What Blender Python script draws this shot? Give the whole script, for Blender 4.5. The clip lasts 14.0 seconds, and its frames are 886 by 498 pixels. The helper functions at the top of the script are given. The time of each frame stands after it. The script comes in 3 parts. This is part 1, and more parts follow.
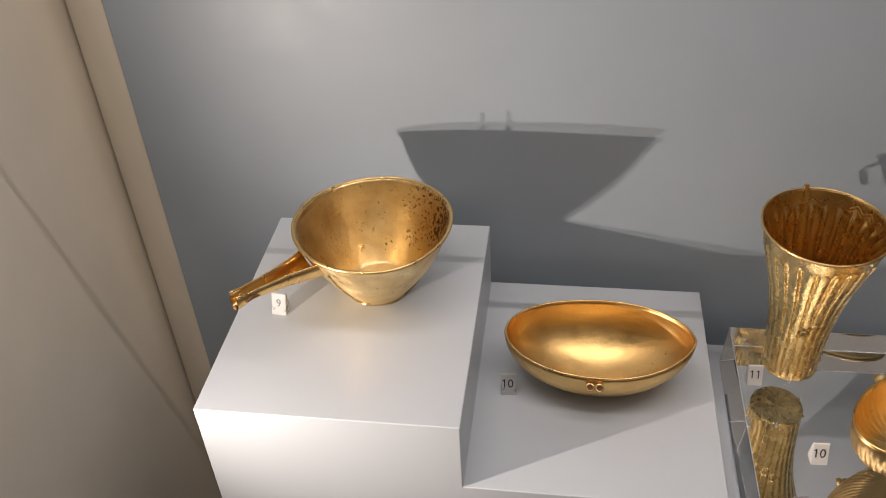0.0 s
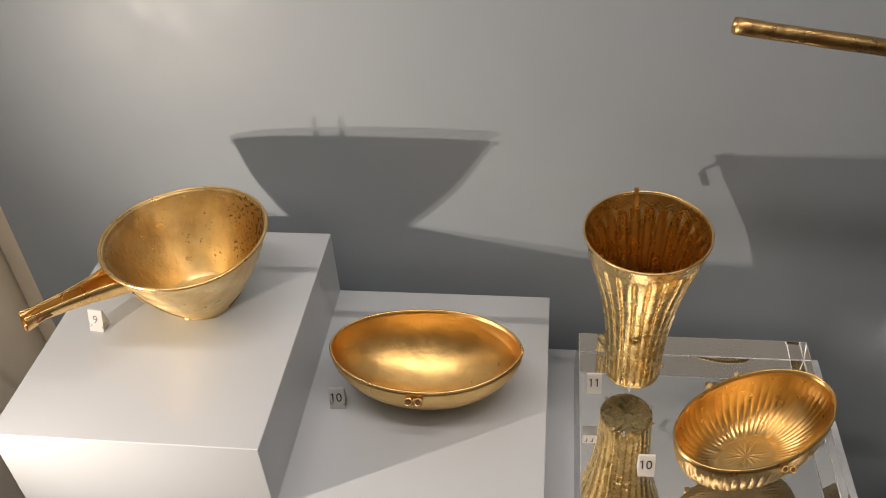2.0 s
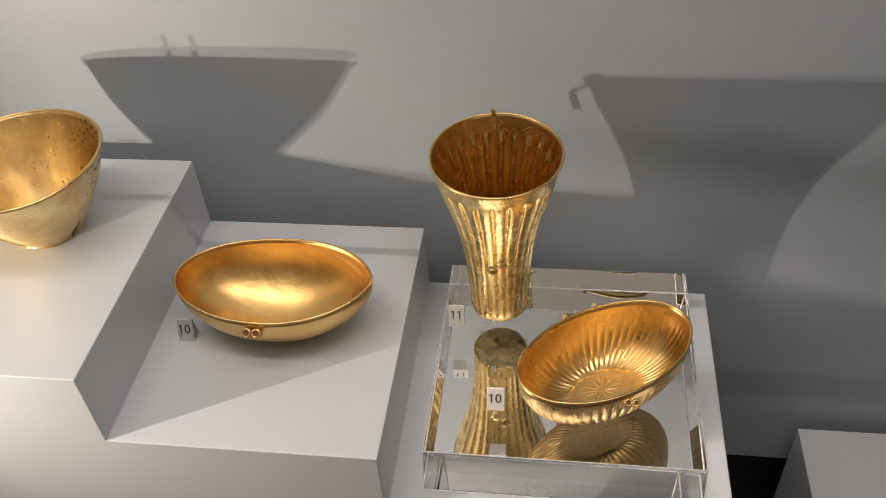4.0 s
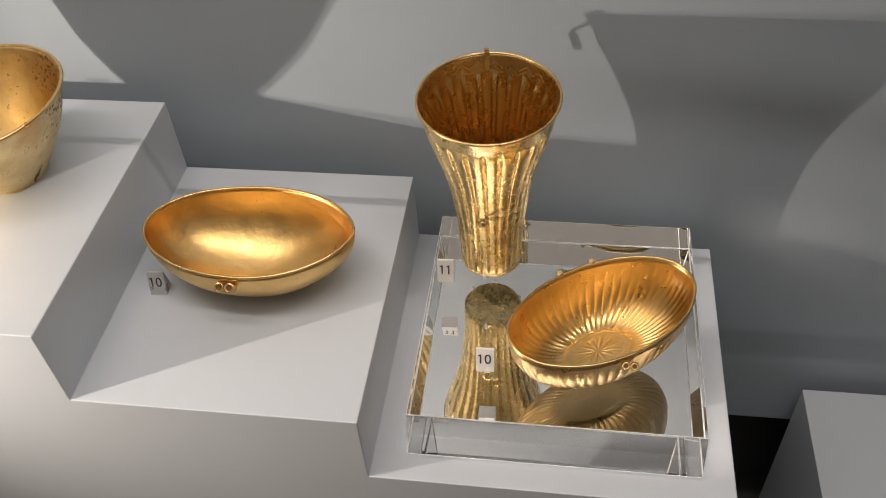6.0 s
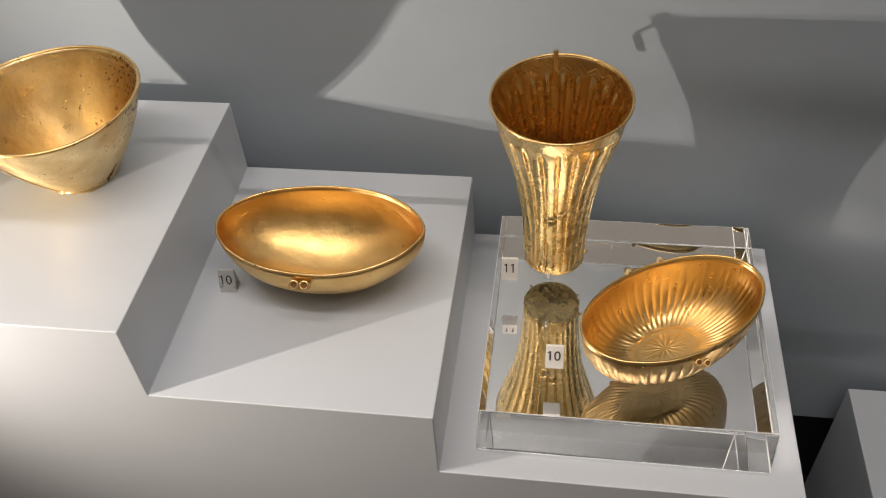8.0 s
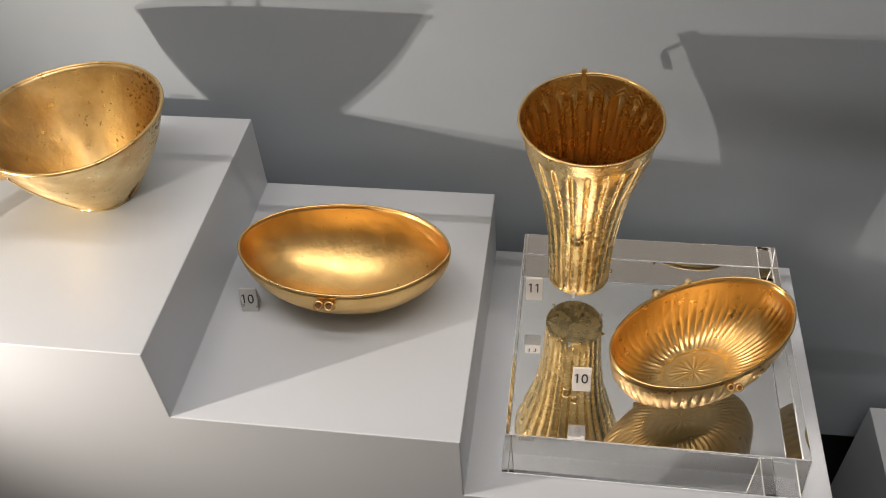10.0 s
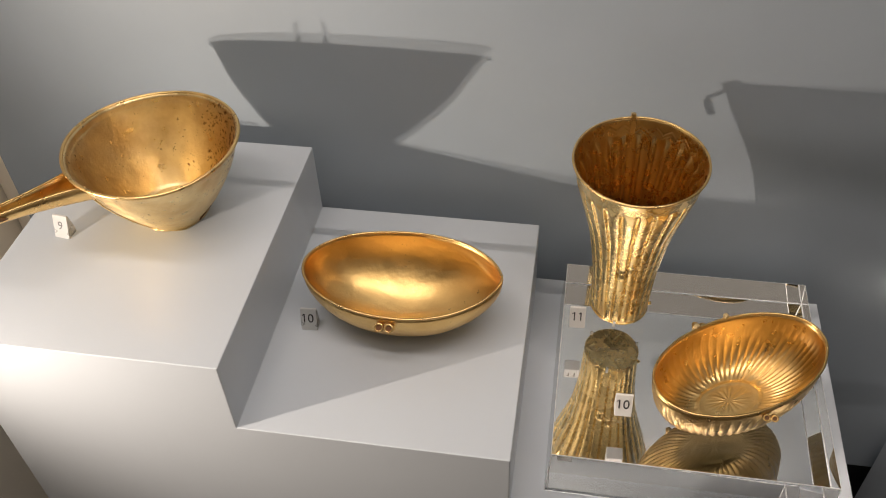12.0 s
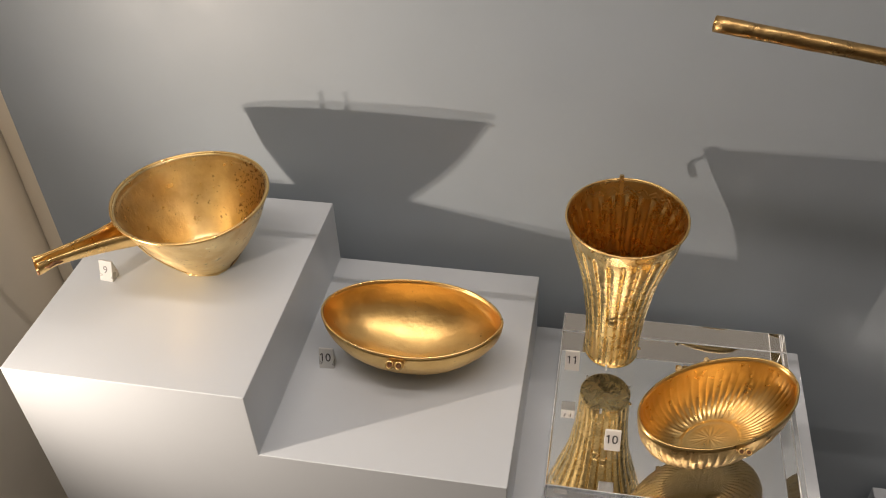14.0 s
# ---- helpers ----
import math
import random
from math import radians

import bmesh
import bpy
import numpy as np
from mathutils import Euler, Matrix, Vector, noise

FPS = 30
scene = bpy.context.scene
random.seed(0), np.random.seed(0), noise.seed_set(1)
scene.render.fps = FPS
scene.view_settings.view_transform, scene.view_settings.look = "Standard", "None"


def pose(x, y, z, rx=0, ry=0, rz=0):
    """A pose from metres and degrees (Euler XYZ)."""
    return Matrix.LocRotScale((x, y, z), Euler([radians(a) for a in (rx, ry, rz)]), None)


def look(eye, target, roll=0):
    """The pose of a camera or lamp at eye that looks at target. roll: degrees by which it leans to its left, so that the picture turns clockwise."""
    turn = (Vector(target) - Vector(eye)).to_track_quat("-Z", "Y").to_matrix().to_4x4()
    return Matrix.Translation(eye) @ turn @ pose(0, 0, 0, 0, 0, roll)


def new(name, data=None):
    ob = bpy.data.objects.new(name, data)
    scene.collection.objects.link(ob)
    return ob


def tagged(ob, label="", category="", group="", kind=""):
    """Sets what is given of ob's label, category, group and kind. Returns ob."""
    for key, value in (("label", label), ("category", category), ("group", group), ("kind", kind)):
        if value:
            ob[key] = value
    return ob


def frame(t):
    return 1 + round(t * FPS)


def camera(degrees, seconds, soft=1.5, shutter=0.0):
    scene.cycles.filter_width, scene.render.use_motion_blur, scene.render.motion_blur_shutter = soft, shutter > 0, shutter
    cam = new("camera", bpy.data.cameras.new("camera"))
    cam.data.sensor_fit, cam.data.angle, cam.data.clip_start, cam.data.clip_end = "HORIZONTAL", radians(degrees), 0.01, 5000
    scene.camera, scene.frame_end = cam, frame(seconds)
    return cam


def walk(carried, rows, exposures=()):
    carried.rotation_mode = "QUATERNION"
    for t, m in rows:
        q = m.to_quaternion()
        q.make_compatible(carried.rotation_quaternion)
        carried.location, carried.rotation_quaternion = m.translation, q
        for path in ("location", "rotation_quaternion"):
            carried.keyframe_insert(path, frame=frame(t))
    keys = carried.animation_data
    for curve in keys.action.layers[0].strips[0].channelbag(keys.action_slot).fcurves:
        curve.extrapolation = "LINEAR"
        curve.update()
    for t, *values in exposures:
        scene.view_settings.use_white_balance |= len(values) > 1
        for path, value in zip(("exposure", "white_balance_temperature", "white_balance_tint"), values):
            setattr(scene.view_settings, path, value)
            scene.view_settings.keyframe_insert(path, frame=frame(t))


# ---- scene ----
cam = camera(53.2, 14.0, soft=1.05)
PATH = [
    (0, (0.066, -0.417, 1.518), (-0.196, 1.131, 0.28), -3.4),
    (0.5, (0.09, -0.413, 1.516), (-0.165, 1.136, 0.278), -3.2),
    (1, (0.123, -0.401, 1.512), (-0.125, 1.143, 0.264), -3.3),
    (1.5, (0.157, -0.377, 1.515), (-0.092, 1.155, 0.254), -3.7),
    (2, (0.198, -0.372, 1.511), (-0.04, 1.163, 0.251), -3.9),
    (2.5, (0.222, -0.366, 1.501), (-0.006, 1.163, 0.232), -4.3),
    (3, (0.254, -0.351, 1.49), (0.032, 1.161, 0.2), -4.8),
    (3.5, (0.308, -0.35, 1.48), (0.061, 1.132, 0.16), -4.8),
    (5.8, (0.328, -0.309, 1.442), (0.076, 1.074, 0.018), -4.3),
    (6, (0.323, -0.309, 1.44), (0.069, 1.066, 0.01), -4.4),
    (6.5, (0.307, -0.31, 1.439), (0.052, 1.057, 0.002), -4.5),
    (7, (0.298, -0.319, 1.444), (0.043, 1.049, 0.008), -4.5),
    (7.5, (0.289, -0.325, 1.447), (0.031, 1.043, 0.011), -4.6),
    (8, (0.277, -0.324, 1.447), (0.016, 1.055, 0.022), -4.5),
    (10.5, (0.249, -0.312, 1.454), (-0.016, 1.076, 0.038), -4.1),
    (11, (0.234, -0.312, 1.463), (-0.032, 1.081, 0.052), -3.4),
    (11.5, (0.221, -0.323, 1.474), (-0.053, 1.078, 0.073), -2.9),
    (12, (0.225, -0.339, 1.488), (-0.049, 1.068, 0.093), -2.6),
    (12.5, (0.236, -0.367, 1.505), (-0.04, 1.057, 0.128), -2.4),
    (13, (0.247, -0.386, 1.517), (-0.036, 1.063, 0.167), -2.2),
    (13.5, (0.245, -0.391, 1.527), (-0.05, 1.081, 0.206), -2.1),
    (14, (0.244, -0.398, 1.527), (-0.078, 1.098, 0.24), -2.6),
]
walk(cam, [(t, look(eye, target, roll)) for t, eye, target, roll in PATH], [(0, -0.19, 7000, 18), (2, -0.13, 7400, 16), (3.5, -0.01, 7400, 16), (6.5, 0.10, 7100, 15), (8.5, 0.10, 7100, 15), (11, 0.0, 7100, 15), (14, -0.08, 7500, 16)])

# ---- light ----
world = bpy.data.worlds.new("world")
scene.world = world
world.use_nodes = True
world.node_tree.nodes["Background"].inputs[0].default_value = (0.9, 0.95, 1.0, 1)
world.node_tree.nodes["Background"].inputs[1].default_value = 0.01


def area_lamp(name, m, power, sx, sy, color):
    d = bpy.data.lights.new(name, "AREA")
    d.shape, d.size, d.size_y, d.energy, d.color = "RECTANGLE", sx, sy, power, color
    ob = new(name, d)
    ob.matrix_world = m
    return ob


def spot_lamp(name, eye, target, power, degrees, blend, radius, color):
    d = bpy.data.lights.new(name, "SPOT")
    d.energy, d.color, d.spot_size, d.spot_blend, d.shadow_soft_size = power, color, radians(degrees), blend, radius
    ob = new(name, d)
    ob.matrix_world = look(eye, target)
    return ob


# the case's own lighting: a fine strip in its head, two small spots on its front corner upright
area_lamp("strip_light", pose(0.15, -0.099, 2.08), 4.0, 1.2, 0.003, (1.0, 0.955, 0.915))
# broader share of the strip's output, added so the mirror lights the vessels' undersides
area_lamp("wide_fill_light", pose(0.15, -0.13, 2.085), 2.4, 1.2, 0.06, (1.0, 0.955, 0.915))
# soft overhead fill, added; not a known lamp of the case
area_lamp("head_fill_light", pose(0.15, -0.03, 2.095), 0.8, 1.3, 0.45, (1.0, 0.955, 0.915))
for z, power in ((1.086, 8.3), (1.072, 5.7)):
    spot_lamp("corner_spot", (-0.339, -0.181, z), (0.533, 0.070, z + 0.26), power, 154, 1.0, 0.0018, (1.0, 0.92, 0.82))
# fill lamps added out of view: one before the case, a broad dim one behind
area_lamp("front_fill_light", pose(0.65, -0.85, 2.97), 6.2, 2.4, 0.4, (1.0, 0.95, 0.87))
area_lamp("ceiling_fill_light", pose(1.4, -2.7, 2.98), 8.8, 5.0, 3.2, (1.0, 0.95, 0.87))


# ---- materials ----
def material(name):
    m = bpy.data.materials.new(name)
    m.use_nodes = True
    n = m.node_tree.nodes
    return m, m.node_tree, n["Principled BSDF"]


def node(tree, kind, **inputs):
    n = tree.nodes.new(kind)
    for k, v in inputs.items():
        n.inputs[k.replace("_", " ")].default_value = v
    return n


def coords(tree):
    return tree.nodes.new("ShaderNodeTexCoord").outputs["Object"]


def noise_of(tree, vec, scale, detail=4.0, rough=0.55):
    n = node(tree, "ShaderNodeTexNoise", Scale=scale, Detail=detail, Roughness=rough)
    tree.links.new(vec, n.inputs["Vector"])
    return n.outputs["Fac"]


def ramp(tree, fac, stops):
    r = tree.nodes.new("ShaderNodeValToRGB")
    r.color_ramp.elements[0].position, r.color_ramp.elements[0].color = stops[0][0], (*stops[0][1], 1)
    r.color_ramp.elements[1].position, r.color_ramp.elements[1].color = stops[-1][0], (*stops[-1][1], 1)
    for p, c in stops[1:-1]:
        r.color_ramp.elements.new(p).color = (*c, 1)
    tree.links.new(fac, r.inputs["Fac"])
    return r.outputs["Color"]


def math_of(tree, operation, a, b, c):
    """a times b plus c, or another operation: a and c are sockets, b a number."""
    n = tree.nodes.new("ShaderNodeMath")
    n.operation = operation
    n.inputs[1].default_value = b
    tree.links.new(a, n.inputs[0])
    tree.links.new(c, n.inputs[2])
    return n.outputs[0]


def bump(tree, bsdf, height, strength, distance, normal=None):
    b = node(tree, "ShaderNodeBump", Strength=strength, Distance=distance)
    tree.links.new(height, b.inputs["Height"])
    if normal:
        tree.links.new(normal, b.inputs["Normal"])
    tree.links.new(b.outputs["Normal"], bsdf.inputs["Normal"])
    return b.outputs["Normal"]


def painted(name, color, rough=0.5, vary=0.04, grain=600.0, bumpy=0.12):
    m, t, b = material(name)
    v = coords(t)
    lo, hi = [c * (1 - vary) for c in color], [min(1, c * (1 + vary)) for c in color]
    t.links.new(ramp(t, noise_of(t, v, 7.0, 5), [(0.3, lo), (0.7, hi)]), b.inputs["Base Color"])
    t.links.new(ramp(t, noise_of(t, v, 25.0, 6), [(0.3, (rough - 0.06,) * 3), (0.7, (rough + 0.06,) * 3)]), b.inputs["Roughness"])
    bump(t, b, noise_of(t, v, grain, 3), bumpy, 0.0004)
    return m


def gold(name, color, rough, stain=0.0, stain_at=None, hammer=0.25, mottle=0.5):
    m, t, b = material(name)
    v = coords(t)
    b.inputs["Metallic"].default_value = 1.0
    dark = [c * (1 - mottle * k) for c, k in zip(color, (0.26, 0.36, 0.46))]
    base = ramp(t, noise_of(t, v, 38.0, 6, 0.6), [(0.35, dark), (0.65, color)])
    r = ramp(t, noise_of(t, v, 90.0, 6, 0.65), [(0.3, (rough - 0.04 - 0.06 * mottle,) * 3), (0.7, (rough + 0.05 + 0.10 * mottle,) * 3)])
    if stain:
        fac = noise_of(t, v, 300.0, 6, 0.72)
        fac = math_of(t, "MULTIPLY_ADD", noise_of(t, v, 36.0, 2), 0.35, fac)
        if stain_at:
            d = t.nodes.new("ShaderNodeVectorMath")
            d.operation = "DISTANCE"
            d.inputs[1].default_value = stain_at[:3]
            t.links.new(v, d.inputs[0])
            near = ramp(t, d.outputs["Value"], [(stain_at[3] * 0.35, (1, 1, 1)), (stain_at[3], (0, 0, 0))])
            fac = math_of(t, "MULTIPLY_ADD", near, 0.165, fac)
        fac = ramp(t, fac, [(0.865 - 0.03 * stain, (0, 0, 0)), (0.90 - 0.03 * stain, (1, 1, 1))])
        mix = t.nodes.new("ShaderNodeMix")
        mix.data_type = "RGBA"
        t.links.new(fac, mix.inputs["Factor"])
        t.links.new(base, mix.inputs["A"])
        mix.inputs["B"].default_value = (0.21, 0.085, 0.03, 1)
        base = mix.outputs["Result"]
    t.links.new(base, b.inputs["Base Color"])
    t.links.new(r, b.inputs["Roughness"])
    n1 = bump(t, b, noise_of(t, v, 70.0, 2, 0.5), hammer, 0.0025)
    n2 = bump(t, b, noise_of(t, v, 230.0, 4, 0.6), hammer, 0.0010, n1)
    n3 = bump(t, b, noise_of(t, v, 1100.0, 3, 0.6), hammer * 0.8, 0.0002, n2)
    # fine polishing scratches
    far = t.nodes.new("ShaderNodeMapping")
    far.inputs["Rotation"].default_value = (0.3, 0.4, 0.5)
    far.inputs["Scale"].default_value = (90.0, 1400.0, 500.0)
    t.links.new(v, far.inputs["Vector"])
    bump(t, b, noise_of(t, far.outputs["Vector"], 1.0, 2, 0.5), 0.12, 0.0003, n3)
    return m


def brushed(m, amount):
    """Fine turning marks round the vessel's axis."""
    t = m.node_tree
    b = t.nodes["Principled BSDF"]
    g = t.nodes.new("ShaderNodeTangent")
    g.direction_type, g.axis = "RADIAL", "Z"
    b.inputs["Anisotropic"].default_value, b.inputs["Anisotropic Rotation"].default_value = amount, 0.25
    t.links.new(g.outputs["Tangent"], b.inputs["Tangent"])


def clear(name, color=(1, 1, 1), rough=0.0, ior=1.49):
    m, t, b = material(name)
    b.inputs["Base Color"].default_value = (*color, 1)
    b.inputs["Transmission Weight"].default_value = 1.0
    b.inputs["IOR"].default_value = ior
    v = coords(t)
    t.links.new(ramp(t, noise_of(t, v, 60.0, 4), [(0.35, (rough,) * 3), (0.8, (rough + 0.03,) * 3)]), b.inputs["Roughness"])
    return m


WALL = painted("wall_paint", (0.332, 0.385, 0.438), 0.45)
PLINTH = painted("plinth_paint", (0.515, 0.560, 0.612), 0.38, 0.02)
BEIGE = painted("beige_paint", (0.90, 0.84, 0.74), 0.5)
BEIGE_DARK = painted("beige_panel", (0.86, 0.80, 0.70), 0.42)
ROOM = painted("room_paint", (0.62, 0.60, 0.56), 0.7)
FLOOR = painted("room_floor", (0.26, 0.21, 0.16), 0.5)
GOLD = gold("gold_burnished", (0.86, 0.60, 0.27), 0.30, hammer=0.2)
GOLD_BOWL = gold("gold_satin", (0.80, 0.54, 0.22), 0.36, 0.05, None, 0.22, 0.35)
GOLD_STAINED = gold("gold_stained", (0.90, 0.71, 0.39), 0.33, 1.15, (0.047, 0.030, 0.060, 0.052), 0.3, 0.8)
brushed(GOLD_STAINED, 0.75)
GOLD_FLUTED = gold("gold_fluted", (0.83, 0.58, 0.25), 0.31, 0.0, None, 0.08, 0.35)
GOLD_TUMBLER = gold("gold_tumbler", (0.92, 0.68, 0.31), 0.26, 0.0, None, 0.03, 0.2)
# browner and darker than the outer gold, for the tumbler's inner faces only
GOLD_INSIDE = gold("gold_brown", (0.72, 0.48, 0.20), 0.27, 0.0, None, 0.03, 0.35)
GOLD_TUBE = gold("gold_tube", (0.54, 0.365, 0.165), 0.30, 0.6, None, 0.4, 0.9)
ACRYLIC = clear("clear_acrylic", (0.997, 0.998, 0.998))
ACRYLIC_EDGE = clear("sawn_acrylic", (0.97, 0.975, 0.975), 0.0)
ACRYLIC_ARRIS = clear("frosted_arris", (0.95, 0.96, 0.965), 0.5)
ACRYLIC_ARRIS.node_tree.nodes["Principled BSDF"].inputs["Transmission Weight"].default_value = 0.45
PIN = clear("pin_acrylic", (0.97, 0.97, 0.97), 0.08)
# dark brown of the crack and tear, and of shade painted inside small holes
TARNISH_AND_SHADE = painted("tarnish_and_shade", (0.16, 0.07, 0.025), 0.6, 0.3, 900.0, 0.4)
SHADE, _, _b = material("dark_metal")
_b.inputs["Base Color"].default_value, _b.inputs["Roughness"].default_value = (0.05, 0.05, 0.05, 1), 0.4
RECESS = painted("dark_recess", (0.10, 0.10, 0.105), 0.6)
MIRROR, _, _b = material("mirror_silver")
_b.inputs["Base Color"].default_value = (0.96, 0.965, 0.96, 1)
_b.inputs["Metallic"].default_value, _b.inputs["Roughness"].default_value = 1.0, 0.015
CARD = painted("white_label", (0.78, 0.77, 0.75), 0.4, 0.02)
CLIP = painted("mount_lacquer", (0.50, 0.37, 0.19), 0.4, 0.05)
FROST = painted("frosted_label", (0.68, 0.69, 0.69), 0.3, 0.03)
FROST.node_tree.nodes["Principled BSDF"].inputs["Transmission Weight"].default_value = 0.35
INK, _, _b = material("black_ink")
_b.inputs["Base Color"].default_value, _b.inputs["Roughness"].default_value = (0.03, 0.03, 0.035, 1), 0.6
GREY_INK, _, _b = material("grey_ink")
_b.inputs["Base Color"].default_value, _b.inputs["Roughness"].default_value = (0.14, 0.14, 0.15, 1), 0.5


# ---- mesh helpers ----
def mesh_of(name, bm, mat, smooth=False):
    bmesh.ops.recalc_face_normals(bm, faces=bm.faces)
    me = bpy.data.meshes.new(name)
    bm.to_mesh(me)
    bm.free()
    me.materials.append(mat)
    if smooth:
        me.shade_smooth()
    return me


def part(name, bm, mat, parent=None, label="", smooth=False):
    ob = new(name, mesh_of(name, bm, mat, smooth))
    ob.parent = parent
    return tagged(ob, label)


def thing(name, at, label, category, group="", kind=""):
    ob = new(name)
    ob.empty_display_size = 0.02
    ob.matrix_world = at
    return tagged(ob, label, category, group, kind)


def box(x0, x1, y0, y1, z0, z1, bevel=0.0, segments=2, bm=None):
    own = bm or bmesh.new()
    c = bmesh.ops.create_cube(own, size=1.0, matrix=Matrix.Translation(((x0 + x1) / 2, (y0 + y1) / 2, (z0 + z1) / 2)) @ Matrix.Diagonal((x1 - x0, y1 - y0, z1 - z0, 1)))
    if bevel:
        edges = list({e for v in c["verts"] for e in v.link_edges})
        bmesh.ops.bevel(own, geom=edges, offset=bevel, segments=segments, affect="EDGES", profile=0.5)
    return own


def skin(rings, cap_start=True, cap_end=True, bm=None):
    """Closed rings of points, joined one to the next."""
    bm = bm or bmesh.new()
    rows = [[bm.verts.new(p) for p in ring] for ring in rings]
    n = len(rows[0])
    for a, b in zip(rows, rows[1:]):
        for i in range(n):
            bm.faces.new((a[i], a[(i + 1) % n], b[(i + 1) % n], b[i]))
    for cap, row in ((cap_start, rows[0]), (cap_end, rows[-1])):
        if cap:
            c = bm.verts.new(sum((v.co for v in row), Vector()) / n)
            for i in range(n):
                bm.faces.new((c, row[i], row[(i + 1) % n]))
    return bm


def tube_round(points, radius, sides=10, bm=None, closed=False):
    """A round wire along points."""
    pts = [Vector(p) for p in points]
    rings = []
    n = len(pts)
    for i, p in enumerate(pts):
        d = (pts[(i + 1) % n] - pts[i - 1]) if closed else (pts[min(i + 1, n - 1)] - pts[max(i - 1, 0)])
        d.normalize()
        side = d.cross(Vector((0, 0, 1)))
        if side.length < 0.01:
            side = d.cross(Vector((0, 1, 0)))
        side.normalize()
        up = side.cross(d)
        r = radius(i / max(1, n - 1)) if callable(radius) else radius
        rings.append([p + r * (math.cos(a) * side + math.sin(a) * up) for a in (2 * math.pi * k / sides for k in range(sides))])
    if closed:
        return skin(rings + [rings[0]], False, False, bm)
    return skin(rings, True, True, bm)


def smoothstep(a, b, x):
    x = min(1.0, max(0.0, (x - a) / (b - a)))
    return x * x * (3 - 2 * x)


def curve_at(table, z):
    """A smooth curve through a table of heights and radii."""
    n = len(table)
    k = max(0, min(n - 2, sum(1 for row in table if row[0] <= z) - 1))

    def slope(i):
        a, b = table[max(0, i - 1)], table[min(n - 1, i + 1)]
        return (b[1] - a[1]) / (b[0] - a[0])

    (z0, r0), (z1, r1) = table[k], table[k + 1]
    d = z1 - z0
    s = min(1.0, max(0.0, (z - z0) / d))
    return (2 * s**3 - 3 * s**2 + 1) * r0 + (s**3 - 2 * s**2 + s) * d * slope(k) + (3 * s**2 - 2 * s**3) * r1 + (s**3 - s**2) * d * slope(k + 1)


# ---- the case ----
WALL_Y = 0.275


def structure(name, bm, mat, label, category):
    ob = new(name, mesh_of(name, bm, mat))
    return tagged(ob, label, category, kind="structure")


structure("wall_back", box(-0.340, 2.2, WALL_Y, WALL_Y + 0.03, 0.592, 2.1, 0.0012), WALL, "blue-grey painted back panel of a display case", "wall")
splay = bmesh.new()
plan = [(-0.3406, WALL_Y + 0.0015), (-0.4115, WALL_Y + 0.060), (-0.4115, WALL_Y + 0.075), (-0.3406, WALL_Y + 0.030)]
skin([[(x, y, z) for x, y in plan] for z in (0.3, 2.1)], True, True, splay)
structure("trim", splay, BEIGE, "light beige splayed strip beside the case back panel", "trim")
structure("wall_side", box(-0.46, -0.4145, -0.30, WALL_Y + 0.10, 0.3, 2.1, 0.001), BEIGE_DARK, "dull beige painted side panel of the display case", "wall")
structure("wall_far_side", box(2.2, 2.24, -0.30, WALL_Y + 0.10, 0.3, 2.1), WALL, "blue-grey painted end panel of the display case", "wall")
# near-black sheet added behind the back panel; it shows in the gap below
structure("case_back", box(-0.46, 2.24, WALL_Y + 0.105, WALL_Y + 0.14, 0.3, 2.1), RECESS, "near-black sheet behind the back panel of the display case", "wall")
structure("case_floor", box(-0.46, 2.24, -0.30, WALL_Y + 0.14, 0.26, 0.3), RECESS, "near-black floor of the display case", "floor")
structure("case_head", box(-0.46, 2.24, -0.30, WALL_Y + 0.14, 2.1, 2.14), WALL, "blue-grey painted head of the display case", "ceiling")
# bar out of view, added only to cast the thin line over the plinths
structure("shadow_bar", box(-0.30, 2.2, 0.0862, 0.0902, 1.3980, 1.4020), SHADE, "thin dark bar, unseen, added to cast the line shadow on the plinths", "rail")
# plain unseen shell for the gallery, added to close the place and reflect in the gold
structure("floor", box(-3, 4, -4.5, 1.0, -0.05, 0), FLOOR, "dark brown gallery floor", "floor")
structure("ceiling", box(-3, 4, -4.5, 1.0, 3.0, 3.05), ROOM, "plain pale gallery ceiling", "ceiling")
structure("wall_south", box(-3, 4, -4.55, -4.5, 0, 3.0), ROOM, "plain pale gallery wall", "wall")
structure("wall_west", box(-3.05, -3, -4.5, 1.0, 0, 3.0), ROOM, "plain pale gallery wall", "wall")
structure("wall_east", box(4, 4.05, -4.5, 1.0, 0, 3.0), ROOM, "plain pale gallery wall", "wall")
structure("wall_north", box(-3, 4, 1.0, 1.05, 0, 3.0), ROOM, "plain pale gallery wall", "wall")
structure("case_base", box(-0.46, 2.24, -0.30, WALL_Y + 0.14, 0.0, 0.26), BEIGE_DARK, "dull beige base of the display case", "base")


# ---- plinths ----
TOP9, TOP10, TOP11 = 1.019, 0.95, 0.882


def plinth(outline, y0, y1, label):
    """A painted plinth: its front outline, as x and z, drawn back in depth."""
    bm = bmesh.new()
    rows = [[bm.verts.new((x, y, z)) for x, z in outline] for y in (y0, y1)]
    bm.faces.new(rows[0])
    bm.faces.new(rows[1])
    n = len(outline)
    for i in range(n):
        bm.faces.new((rows[0][i], rows[0][(i + 1) % n], rows[1][(i + 1) % n], rows[1][i]))
    bmesh.ops.recalc_face_normals(bm, faces=bm.faces)
    bmesh.ops.bevel(bm, geom=list(bm.edges), offset=0.0008, segments=2, affect="EDGES", profile=0.5)
    ob = new("display_plinth", mesh_of("display_plinth", bm, PLINTH))
    return tagged(ob, label, "plinth", "display plinths")


